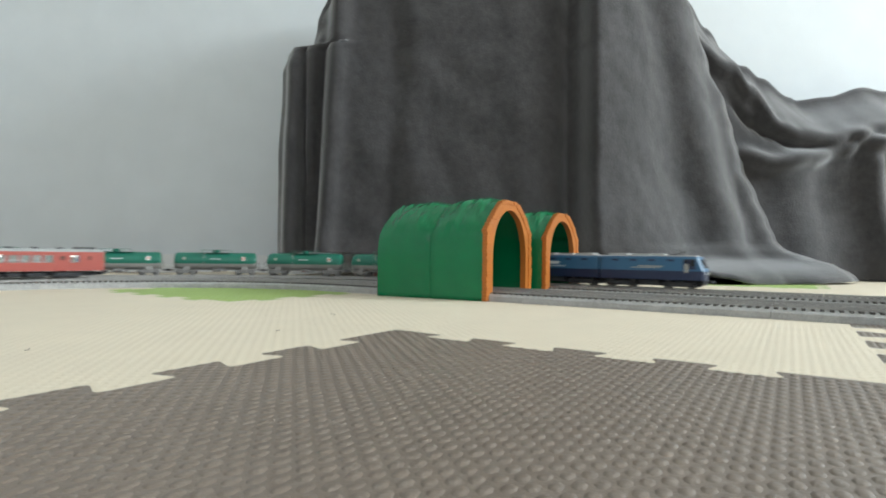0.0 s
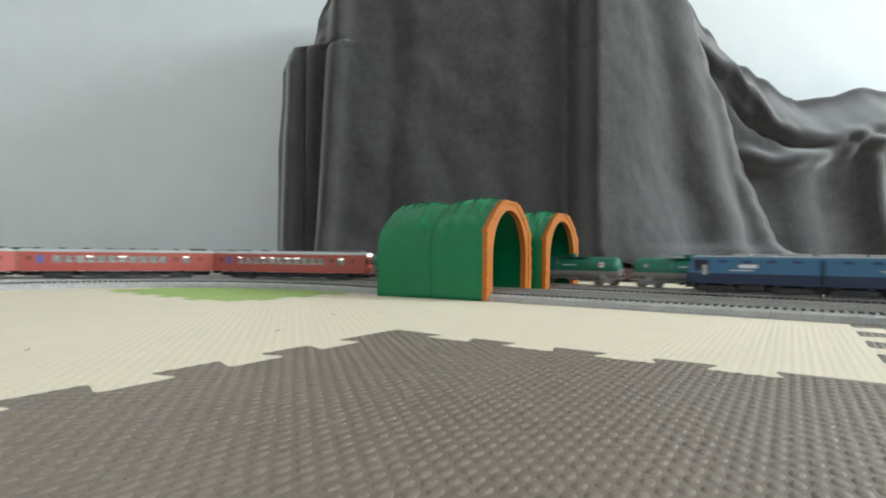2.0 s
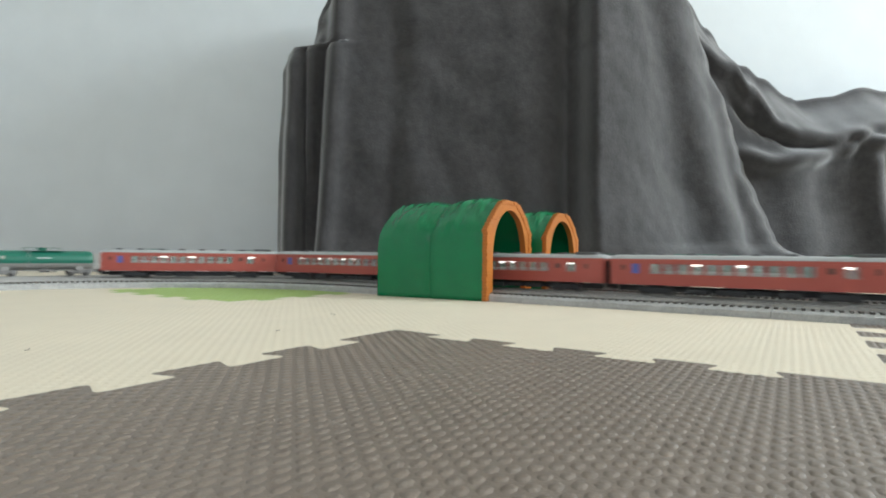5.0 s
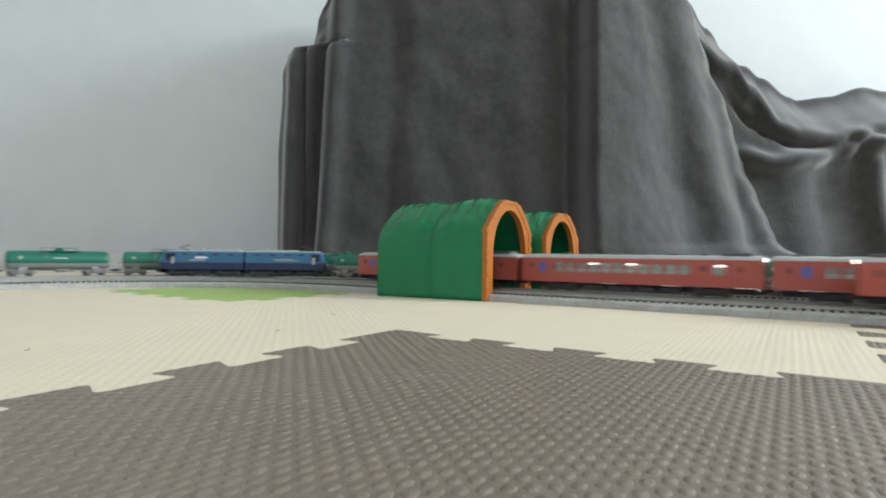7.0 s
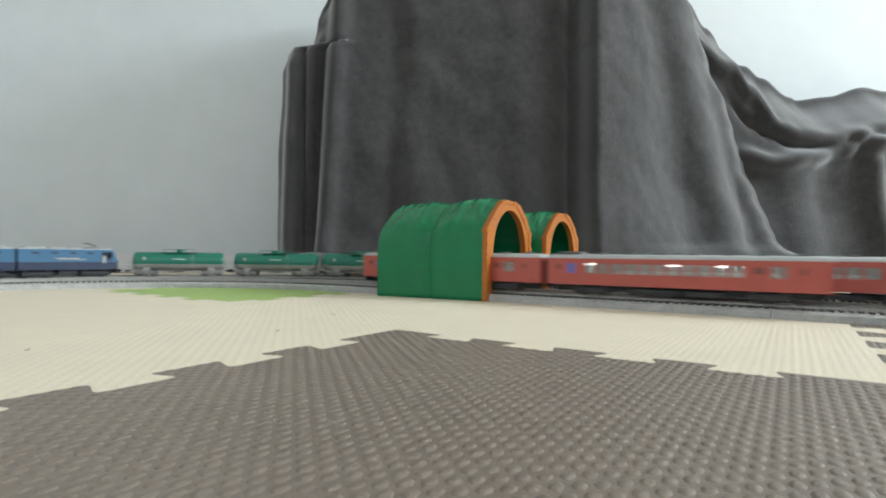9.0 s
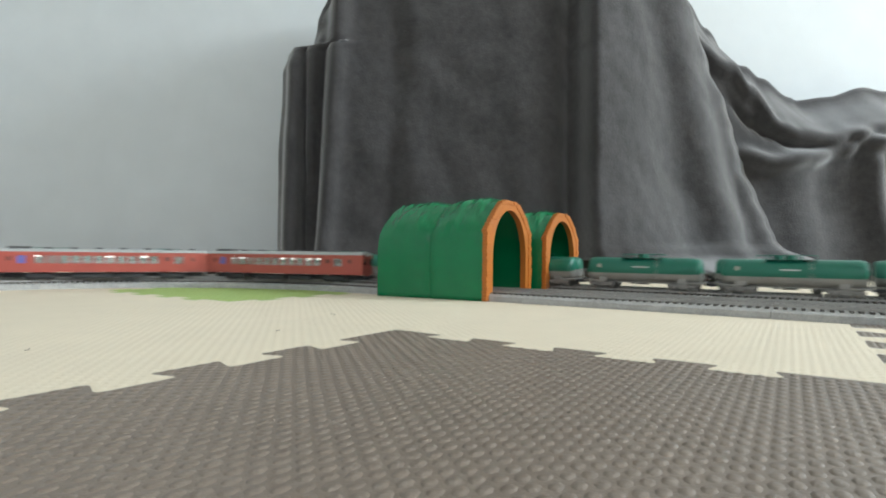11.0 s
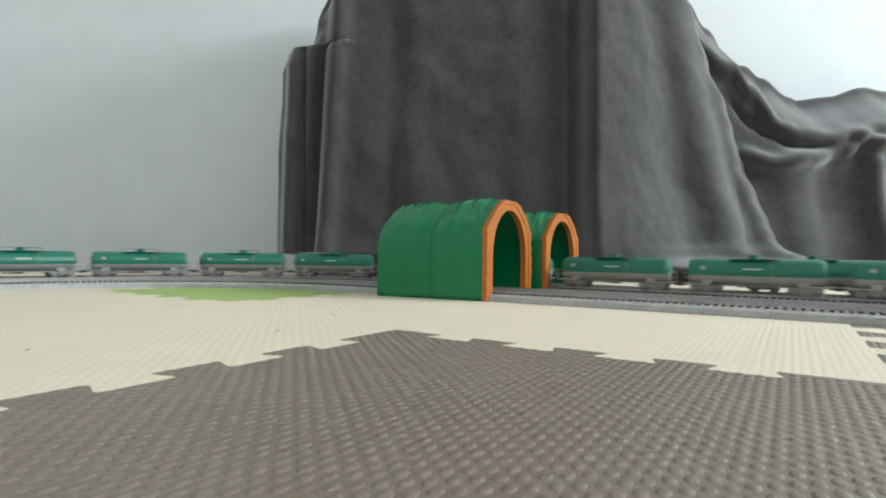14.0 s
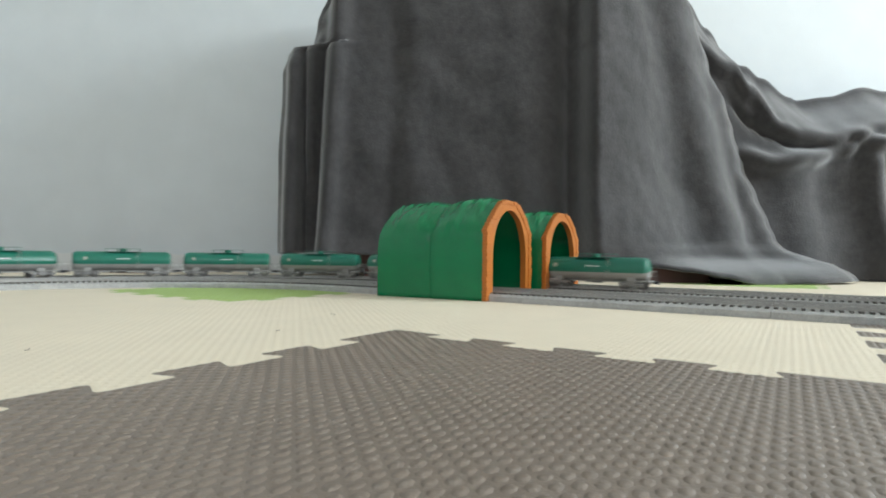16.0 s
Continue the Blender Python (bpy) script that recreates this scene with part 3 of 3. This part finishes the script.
def tank_wagon(square):
    extra = "with a square warning plate" if square else "with railed dome, no plate"
    ob = thing("tank_wagon", f"green and grey model tank wagon {extra}", "tank wagon", "tank wagons")
    L, r, zc = 0.148, 0.0164, 0.0268
    xs = [-L / 2, -L / 2 + 0.0012, -L / 2 + 0.004, -L / 2 + 0.008, L / 2 - 0.008, L / 2 - 0.004, L / 2 - 0.0012, L / 2]
    rr = [0.70, 0.88, 0.965, 1.0, 1.0, 0.965, 0.88, 0.70]
    cut = radians(-17)

    def shell(a0, a1, n):
        rings = []
        for x, k in zip(xs, rr):
            rings.append([(x, r * k * math.cos(a0 + (a1 - a0) * i / n), zc + r * k * math.sin(a0 + (a1 - a0) * i / n)) for i in range(n + 1)])
        bm = loft(B(), rings)
        bmesh.ops.recalc_face_normals(bm, faces=bm.faces)
        return bm

    part("tank_top", shell(cut, math.pi - cut, 22), TANK_G, ob, "green painted upper tank", smooth=False)
    part("tank_belly", shell(math.pi - cut, 2 * math.pi + cut, 14), TANK_K, ob, "grey painted lower tank")
    # saddles, sill and end platforms
    for s in (-1, 1):
        bm = box(B(), s * 0.052 - 0.006, s * 0.052 + 0.006, -0.0125, 0.0125, 0.0100, 0.0190, 0.0008)
        box(bm, s * 0.0635 - 0.0075, s * 0.0635 + 0.0135, -0.0150, 0.0150, 0.0098, 0.0118, 0.0004) if s > 0 else box(bm, -0.077, -0.056, -0.0150, 0.0150, 0.0098, 0.0118, 0.0004)
        part("end_sill", bm, TANK_K, ob)
        bm = B()
        for y in (-0.0145, 0.0145):
            rod(bm, (s * 0.0785, y, 0.0105), (s * 0.0785, y, 0.0245), 0.0004, 5)
        rod(bm, (s * 0.0785, -0.0145, 0.0245), (s * 0.0785, 0.0145, 0.0245), 0.0004, 5)
        rod(bm, (s * 0.0785, -0.0145, 0.0180), (s * 0.0785, 0.0145, 0.0180), 0.0003, 5)
        box(bm, min(s * 0.074, s * 0.079), max(s * 0.074, s * 0.079), -0.015, 0.015, 0.0098, 0.0112)
        part("end_railing", bm, TANK_K, ob)
        bogie(ob, s * 0.0535, 0.0235, GREYU)
        coupler(ob, s * 0.077, s)
    part("sill", box(B(), -0.045, 0.045, -0.004, 0.004, 0.0090, 0.0125), TANK_K, ob)
    bm = rod(B(), (-0.006, -0.008, 0.0095), (0.010, -0.008, 0.0095), 0.0030, 10)
    box(bm, 0.013, 0.019, -0.012, -0.007, 0.0070, 0.0110, 0.0004)
    part("brake_gear", bm, GREYU, ob)
    part("dome", rod(rod(B(), (0, 0, 0.0420), (0, 0, 0.0475), 0.0058, 14), (0, 0, 0.0474), (0, 0, 0.0486), 0.0048, 14, 0.0030), TANK_G, ob)
    bm = box(B(), -0.026, 0.026, -0.0125, -0.0045, 0.0426, 0.0432)
    box(bm, -0.026, 0.026, 0.0045, 0.0125, 0.0426, 0.0432)
    part("walkway", bm, TANK_G, ob)
    bm = B()
    for y in (-0.0122, 0.0122):
        for x in (-0.0255, -0.009, 0.009, 0.0255):
            rod(bm, (x, y, 0.0380), (x, y, 0.0480), 0.00035, 5)
        rod(bm, (-0.0255, y, 0.0480), (0.0255, y, 0.0480), 0.00035, 5)
    part("railing", bm, TANK_G, ob)
    bm = B()
    for y in (-0.0172, 0.0172):
        for x in (-0.023, -0.019):
            rod(bm, (x, y * 1.01, 0.014), (x, y * 0.82, 0.0438), 0.0003, 5)
        for k in range(8):
            z = 0.016 + k * 0.0036
            rod(bm, (-0.023, y * (1.01 - 0.022 * k), z), (-0.019, y * (1.01 - 0.022 * k), z), 0.00025, 4)
    tagged(part("ladder", bm, TANK_K, ob), kind="stuff")
    for y in (-1, 1):
        part("marking", box(B(), -0.010, 0.010, *sorted((y * 0.0166, y * 0.0170)), 0.0302, 0.0314), WHITE, ob, "pale lettering bar")
        part("round_sign", rod(B(), (y * 0.0555, y * 0.0160, 0.0318), (y * 0.0555, y * 0.0172, 0.0318), 0.0028, 14), SILVER, ob, "small pale round sign")
        if square:
            pl = part("warning_plate", box(B(), *sorted((-y * 0.047, -y * 0.054)), *sorted((y * 0.0162, y * 0.0172)), 0.0278, 0.0355), WHITE, ob, "square plate with an orange centre")
            part("mark", box(B(), *sorted((-y * 0.0485, -y * 0.0525)), *sorted((y * 0.0168, y * 0.0175)), 0.0300, 0.0335), ORANGE, pl)
    return ob


def coach(cab):
    ends = {"front": "with a driving cab at its leading end", "rear": "with a driving cab at its trailing end", "both": "with lit windows and roof vents"}[cab]
    ob = thing("railcar", f"vermilion red model railcar {ends}", "railcar", "red railcars")
    L, hw, z0, z1 = 0.275, 0.0172, 0.0122, 0.0418
    wz0, wz1 = 0.0250, 0.0364
    # fractions along the side
    wins = [(0.090, 0.122)] + [(0.165 + 0.0535 * k, 0.165 + 0.0535 * k + 0.042) for k in range(11)] + [(0.826, 0.872)]
    bm = B()
    t = 0.0009
    for s in (-1, 1):
        y0, y1 = sorted((s * hw, s * (hw - t)))
        ws = wins if s < 0 else [(1 - b, 1 - a) for a, b in wins][::-1]
        box(bm, -L / 2, L / 2, y0, y1, z0, wz0)
        box(bm, -L / 2, L / 2, y0, y1, wz1, z1)
        x = -L / 2
        for a, b in ws:
            box(bm, x, -L / 2 + a * L, y0, y1, wz0, wz1)
            x = -L / 2 + b * L
        box(bm, x, L / 2, y0, y1, wz0, wz1)
    for s in (-1, 1):
        x0, x1 = sorted((s * L / 2, s * (L / 2 - t)))
        box(bm, x0, x1, -hw + t, hw - t, z0, z1)
    part("body", bm, RED, ob)
    prof = [(hw + 0.0004, z1), (hw * 0.985, z1 + 0.0012), (hw * 0.86, z1 + 0.0030), (hw * 0.55, z1 + 0.0044), (0, z1 + 0.0050), (-hw * 0.55, z1 + 0.0044), (-hw * 0.86, z1 + 0.0030), (-hw * 0.985, z1 + 0.0012), (-hw - 0.0004, z1)]
    rings = [[(x, y, z1 + (z - z1) * k) for y, z in prof] for x, k in ((-L / 2 - 0.0003, 0.75), (-L / 2 + 0.004, 1), (L / 2 - 0.004, 1), (L / 2 + 0.0003, 0.75))]
    bm = loft(B(), rings)
    bmesh.ops.recalc_face_normals(bm, faces=bm.faces)
    part("roof", bm, ROOF, ob, "light grey roof")
    for s in (-1, 1):
        ws = wins if s < 0 else [(1 - b, 1 - a) for a, b in wins][::-1]
        for k, (a, b) in enumerate(ws):
            odd = (k == 0) if s < 0 else (k == len(ws) - 1)
            y0, y1 = sorted((s * (hw - 0.0006), s * (hw - 0.0003)))
            p = part("window_pane", box(B(), -L / 2 + a * L, -L / 2 + b * L, y0, y1, wz0, wz1), BLUEWIN if odd else GLASS, ob, "blue curtained pane" if odd else "")
            if not odd:
                m = (a + b) / 2
                part("window_bar", box(B(), -L / 2 + m * L - 0.0004, -L / 2 + m * L + 0.0004, *sorted((s * (hw - 0.0008), s * (hw + 0.0001))), wz0, wz1), SILVER, p)
        # doors, with a shadowed joint around each leaf
        for a, b in ((0.035, 0.072), (0.766, 0.812), (0.905, 0.940)):
            a, b = (a, b) if s < 0 else (1 - b, 1 - a)
            bm = box(B(), -L / 2 + a * L, -L / 2 + b * L, *sorted((s * (hw - 0.0002), s * (hw + 0.0003))), z0 + 0.001, z1 - 0.003, 0.0002)
            d = part("door", bm, RED, ob)
            part("door_window", box(B(), -L / 2 + (a + 0.010) * L, -L / 2 + (b - 0.010) * L, *sorted((s * hw, s * (hw + 0.0005))), 0.0290, 0.0350), DARKWIN, d)
    part("seats", box(B(), -L * 0.34, L * 0.21, -0.011, 0.011, 0.012, 0.0285, 0.001), PALE, ob, "pale interior seats")
    for a in (0.105 - 0.5, 0.33 - 0.5, 0.50 - 0.5, 0.845 - 0.5):
        bm = B()
        for y in (-0.0148, 0.0148):
            box(bm, a * L - 0.0032, a * L + 0.0032, y - 0.0012, y + 0.0012, 0.0344, 0.0360)
        part("interior_light", bm, LAMP, ob, "bright white cabin light")
    for k in range(7):
        x = -L * 0.42 + k * L * 0.118
        bm = box(B(), x - 0.0045, x + 0.0045, -0.0045, 0.0045, z1 + 0.0046, z1 + 0.0070, 0.0006)
        part("roof_vent", bm, VENT, ob)
    bm = box(B(), L * 0.36, L * 0.46, -0.010, 0.010, z1 + 0.0030, z1 + 0.0078, 0.0008)
    part("roof_unit", bm, VENT, ob, "dark grey roof cooling box")
    # cab ends
    for s in (-1, 1):
        if (cab == "front" and s < 0) or (cab == "rear" and s > 0):
            x0, x1 = sorted((s * L / 2, s * (L / 2 + 0.0022)))
            part("gangway", box(B(), x0, x1, -0.006, 0.006, 0.010, 0.039, 0.0006), DARK, ob)
            continue
        for y in (-0.0105, 0.0105):
            x0, x1 = sorted((s * (L / 2 - 0.0002), s * (L / 2 + 0.0004)))
            part("cab_window", box(B(), x0, x1, y - 0.0042, y + 0.0042, 0.0270, 0.0365), BLACKG, ob)
        x0, x1 = sorted((s * L / 2, s * (L / 2 + 0.0010)))
        part("end_door", box(B(), x0, x1, -0.0048, 0.0048, 0.010, 0.038, 0.0004), RED, ob)
        bm = rod(B(), (s * L / 2, -0.004, 0.0420), (s * (L / 2 + 0.0016), -0.004, 0.0420), 0.0018, 10)
        rod(bm, (s * L / 2, 0.004, 0.0420), (s * (L / 2 + 0.0016), 0.004, 0.0420), 0.0018, 10)
        part("headlight", bm, WHITE if s < 0 else LAMP, ob)
        part("buffer_beam", box(B(), *sorted((s * (L / 2 - 0.004), s * L / 2)), -0.015, 0.015, 0.0055, 0.0090, 0.0004), DARK, ob)
    for s in (-1, 1):
        bogie(ob, s * 0.0875, 0.0262, DARK)
        coupler(ob, s * L / 2, s)
    part("centre_sill", box(B(), -L / 2 + 0.006, L / 2 - 0.006, -0.0045, 0.0045, 0.0045, 0.0107), DARK, ob)
    for x0, x1, y, zb in ((-0.055, -0.030, -0.012, 0.0035), (-0.024, 0.004, -0.012, 0.0030), (0.010, 0.028, -0.012, 0.0045), (0.034, 0.056, -0.012, 0.0038), (-0.048, -0.012, 0.012, 0.0035), (-0.004, 0.045, 0.012, 0.0032)):
        part("underfloor_box", box(B(), x0, x1, y - 0.004, y + 0.004, zb, 0.0092, 0.0006), DARK, ob)
    return ob


def locomotive():
    ob = thing("electric_locomotive", "blue twin-unit model electric locomotive with pantographs", "locomotive", "blue locomotives")
    U, hw = 0.1470, 0.0183
    for s in (-1, 1):
        xi, xo = s * 0.0016, s * U

        def unit(z0, z1, w0, w1, f0, f1):
            """A band of the unit's body; f0, f1: how far the nose lies back at its bottom and top."""
            bm = B()
            a = [(xi, -w0, z0), (xo - s * (f0 + 0.003), -w0, z0), (xo - s * f0, -w0 * 0.78, z0), (xo - s * f0, w0 * 0.78, z0), (xo - s * (f0 + 0.003), w0, z0), (xi, w0, z0)]
            b = [(xi, -w1, z1), (xo - s * (f1 + 0.003), -w1, z1), (xo - s * f1, -w1 * 0.78, z1), (xo - s * f1, w1 * 0.78, z1), (xo - s * (f1 + 0.003), w1, z1), (xi, w1, z1)]
            loft(bm, [a, b])
            bmesh.ops.recalc_face_normals(bm, faces=bm.faces)
            return bm

        part("lower_body", unit(0.0115, 0.0235, hw, hw, 0.0015, 0.0), NAVY, ob, "navy blue lower body")
        part("upper_body", unit(0.0235, 0.0400, hw, hw, 0.0, 0.0075), BLUE, ob, "bright blue upper body")
        part("roof_edge", unit(0.0400, 0.0425, hw, hw * 0.90, 0.0075, 0.0085), BLUE, ob)
        part("roof", unit(0.0425, 0.0440, hw * 0.88, hw * 0.80, 0.010, 0.012), ROOF, ob, "grey roof")
        # windscreen, side windows, cab door
        bm = B()
        z0, z1 = 0.0275, 0.0385
        q0, q1 = xo - s * (0.0075 * (z0 - 0.0235) / 0.0165) + s * 0.0003, xo - s * (0.0075 * (z1 - 0.0235) / 0.0165) + s * 0.0003
        for y0, y1 in ((-0.0135, -0.0007), (0.0007, 0.0135)):
            loft(bm, [[(q0, y0, z0), (q0, y1, z0), (q0 - s * 0.0008, y1, z0), (q0 - s * 0.0008, y0, z0)], [(q1, y0, z1), (q1, y1, z1), (q1 - s * 0.0008, y1, z1), (q1 - s * 0.0008, y0, z1)]])
        bmesh.ops.recalc_face_normals(bm, faces=bm.faces)
        part("windscreen", bm, BLACKG, ob)
        for y in (-1, 1):
            ya, yb = sorted((y * (hw - 0.0003), y * (hw + 0.0003)))
            cabx = sorted((xo - s * 0.012, xo - s * 0.028))
            part("cab_panel", box(B(), *cabx, ya, yb, 0.0258, 0.0392, 0.0002), NAVY, ob)
            door = part("cab_door", box(B(), *sorted((xo - s * 0.0215, xo - s * 0.0262)), *sorted((y * hw, y * (hw + 0.0006))), 0.0215, 0.0330, 0.0002), SILVER, ob, "pale cab door")
            part("door_window", box(B(), *sorted((xo - s * 0.0222, xo - s * 0.0255)), *sorted((y * hw, y * (hw + 0.0009))), 0.0340, 0.0380), BLACKG, door)
            part("cab_window", box(B(), *sorted((xo - s * 0.0125, xo - s * 0.0190)), *sorted((y * hw, y * (hw + 0.0007))), 0.0300, 0.0380), BLACKG, ob)
            # louvre row under the roof
            for k in range(4):
                x = xo - s * (0.045 + 0.026 * k)
                part("louvre", box(B(), x - 0.0045, x + 0.0045, *sorted((y * hw, y * (hw + 0.0004))), 0.0360, 0.0385), NAVY, ob)
            x = xo - s * (0.072 if s * y > 0 else 0.075)
            if s * y > 0:
                bm = box(B(), x - 0.010, x + 0.010, *sorted((y * hw, y * (hw + 0.0005))), 0.0300, 0.0340)
                box(bm, x - 0.006, x + 0.020, *sorted((y * hw, y * (hw + 0.0005))), 0.0268, 0.0278)
                part("marking", bm, WHITE, ob, "white shapes on the blue side")
            else:
                bm = box(B(), x - 0.024, x + 0.016, *sorted((y * hw, y * (hw + 0.0005))), 0.0270, 0.0280)
                box(bm, x - 0.014, x + 0.020, *sorted((y * hw, y * (hw + 0.0005))), 0.0287, 0.0300)
                part("marking", bm, SILVER, ob, "silver stripes on the blue side")
        bm = B()
        for y in (-0.011, 0.011):
            rod(bm, (xo - s * 0.001, y, 0.0205), (xo + s * 0.0008, y, 0.0205), 0.0017, 10)
        part("headlight", bm, WHITE, ob)
        bm = box(B(), *sorted((xo - s * 0.003, xo - s * 0.0005)), -0.016, 0.016, 0.0055, 0.0115, 0.0005)
        part("snow_plough", bm, DARK, ob)
        # roof equipment
        for x0, x1, h in ((0.012, 0.040, 0.0025), (0.046, 0.070, 0.0018), (0.074, 0.092, 0.0022)):
            part("roof_unit", box(B(), *sorted((s * x0, s * x1)), -0.011, 0.011, 0.0440, 0.0440 + h, 0.0005), ROOF, ob)
        # pantograph: two arms and a head
        px = s * 0.108
        bm = box(B(), px - 0.010, px + 0.010, -0.0085, 0.0085, 0.0438, 0.0448)
        kx = px + s * 0.010 if s > 0 else px - 0.010
        tx = px - s * 0.006
        up = 0.0525
        for y in (-0.002, 0.002):
            rod(bm, (px - s * 0.008, y, 0.0448), (kx, y, 0.0485), 0.0005, 5)
            rod(bm, (kx, y, 0.0485), (tx, y * 2, up), 0.0004, 5)
        for x in (tx - 0.0015, tx + 0.0015):
            rod(bm, (x, -0.0105, up), (x, 0.0105, up), 0.0006, 5)
        part("pantograph", bm, VENT, ob, "dark grey folding pantograph")
        for x in (0.030, 0.112):
            bogie(ob, s * x, 0.0312, DARK)
        part("underfloor_box", box(B(), *sorted((s * 0.058, s * 0.085)), -0.014, 0.014, 0.0040, 0.0118, 0.0008), DARK, ob)
        coupler(ob, xo, s)
    part("gangway", box(B(), -0.0018, 0.0018, -0.012, 0.012, 0.0140, 0.0400), DARK, ob)
    part("centre_sill", box(B(), -0.140, 0.140, -0.0045, 0.0045, 0.0030, 0.0118), DARK, ob)
    # the body stands a little taller over its bogies
    for c in ob.children:
        if not c.name.startswith("bogie"):
            for m in (c, *c.children):
                m.data.transform(Matrix.Diagonal((1.0, 1.0, 1.07, 1.0)))
    return ob


FAR = Matrix.Translation((0, 0, RAIL_Z))
coach_front, coach_rear = coach("front"), coach("rear")
wagon_plate, wagon_plain = tank_wagon(True), tank_wagon(False)
loco = locomotive()

# each train: its track, its head's place at 0 s, its speed (towards the arc is positive), and its cars as (thing, half length, centre behind the head, half wheelbase)
PITCH_COACH, PITCH_TANK, LOCO_LEN = 0.2833, 0.172, 0.298
used = set()


def take(ob):
    """The thing itself the first time, a copy from then on."""
    if ob.name in used:
        return copy_thing(ob, FAR)
    used.add(ob.name)
    ob.matrix_basis = FAR
    return ob


def coaches(n):
    cars = []
    for k in range(n):
        ob = coach_front if k % 2 == 0 else coach_rear
        cars.append((take(ob), PITCH_COACH * (k + 0.5), 0.0875))
    return cars


def freight(gap, plates):
    cars = [(take(loco), LOCO_LEN / 2, 0.070)]
    for k in range(13):
        cars.append((take(wagon_plate if k in plates else wagon_plain), LOCO_LEN + gap + 0.074 + PITCH_TANK * k, 0.0535))
    return cars


TRAINS = [("R1", 0.4564, -0.2253, coaches(4)), ("R2", -2.640, 0.2883, coaches(2)), ("A", -0.4276, -0.1842, freight(0.022, range(9))), ("B", -0.7765, 0.1840, freight(0.022, ()))]


# the goods train on the near oval runs a little unevenly: seconds, metres against its mean speed
UNEVEN = [(0.0, -0.004), (4.0, -0.001), (6.5, 0.003), (8.0, 0.0), (9.0, -0.006), (11.0, -0.006), (12.5, -0.006), (14.0, -0.003), (16.0, 0.0)]


def motions():
    """Every car runs along its track at its train's steady speed."""
    for key, start, speed, cars in TRAINS:
        line, d = TRACKS[key]
        way = 1 if speed > 0 else -1
        for ob, behind, half in cars:
            rows = []
            for k in range(65):
                t = k * 0.25
                s = start + speed * t - way * behind
                if key == "B":
                    s += float(np.interp(t, [q[0] for q in UNEVEN], [q[1] for q in UNEVEN]))
                p, _ = line.at(s + way * half, d)
                q, _ = line.at(s - way * half, d)
                c = (p + q) / 2
                rows.append((t, pose(c.x, c.y, RAIL_Z, 0, 0, math.degrees(math.atan2(p.y - q.y, p.x - q.x)))))
            walk(ob, rows)


motions()
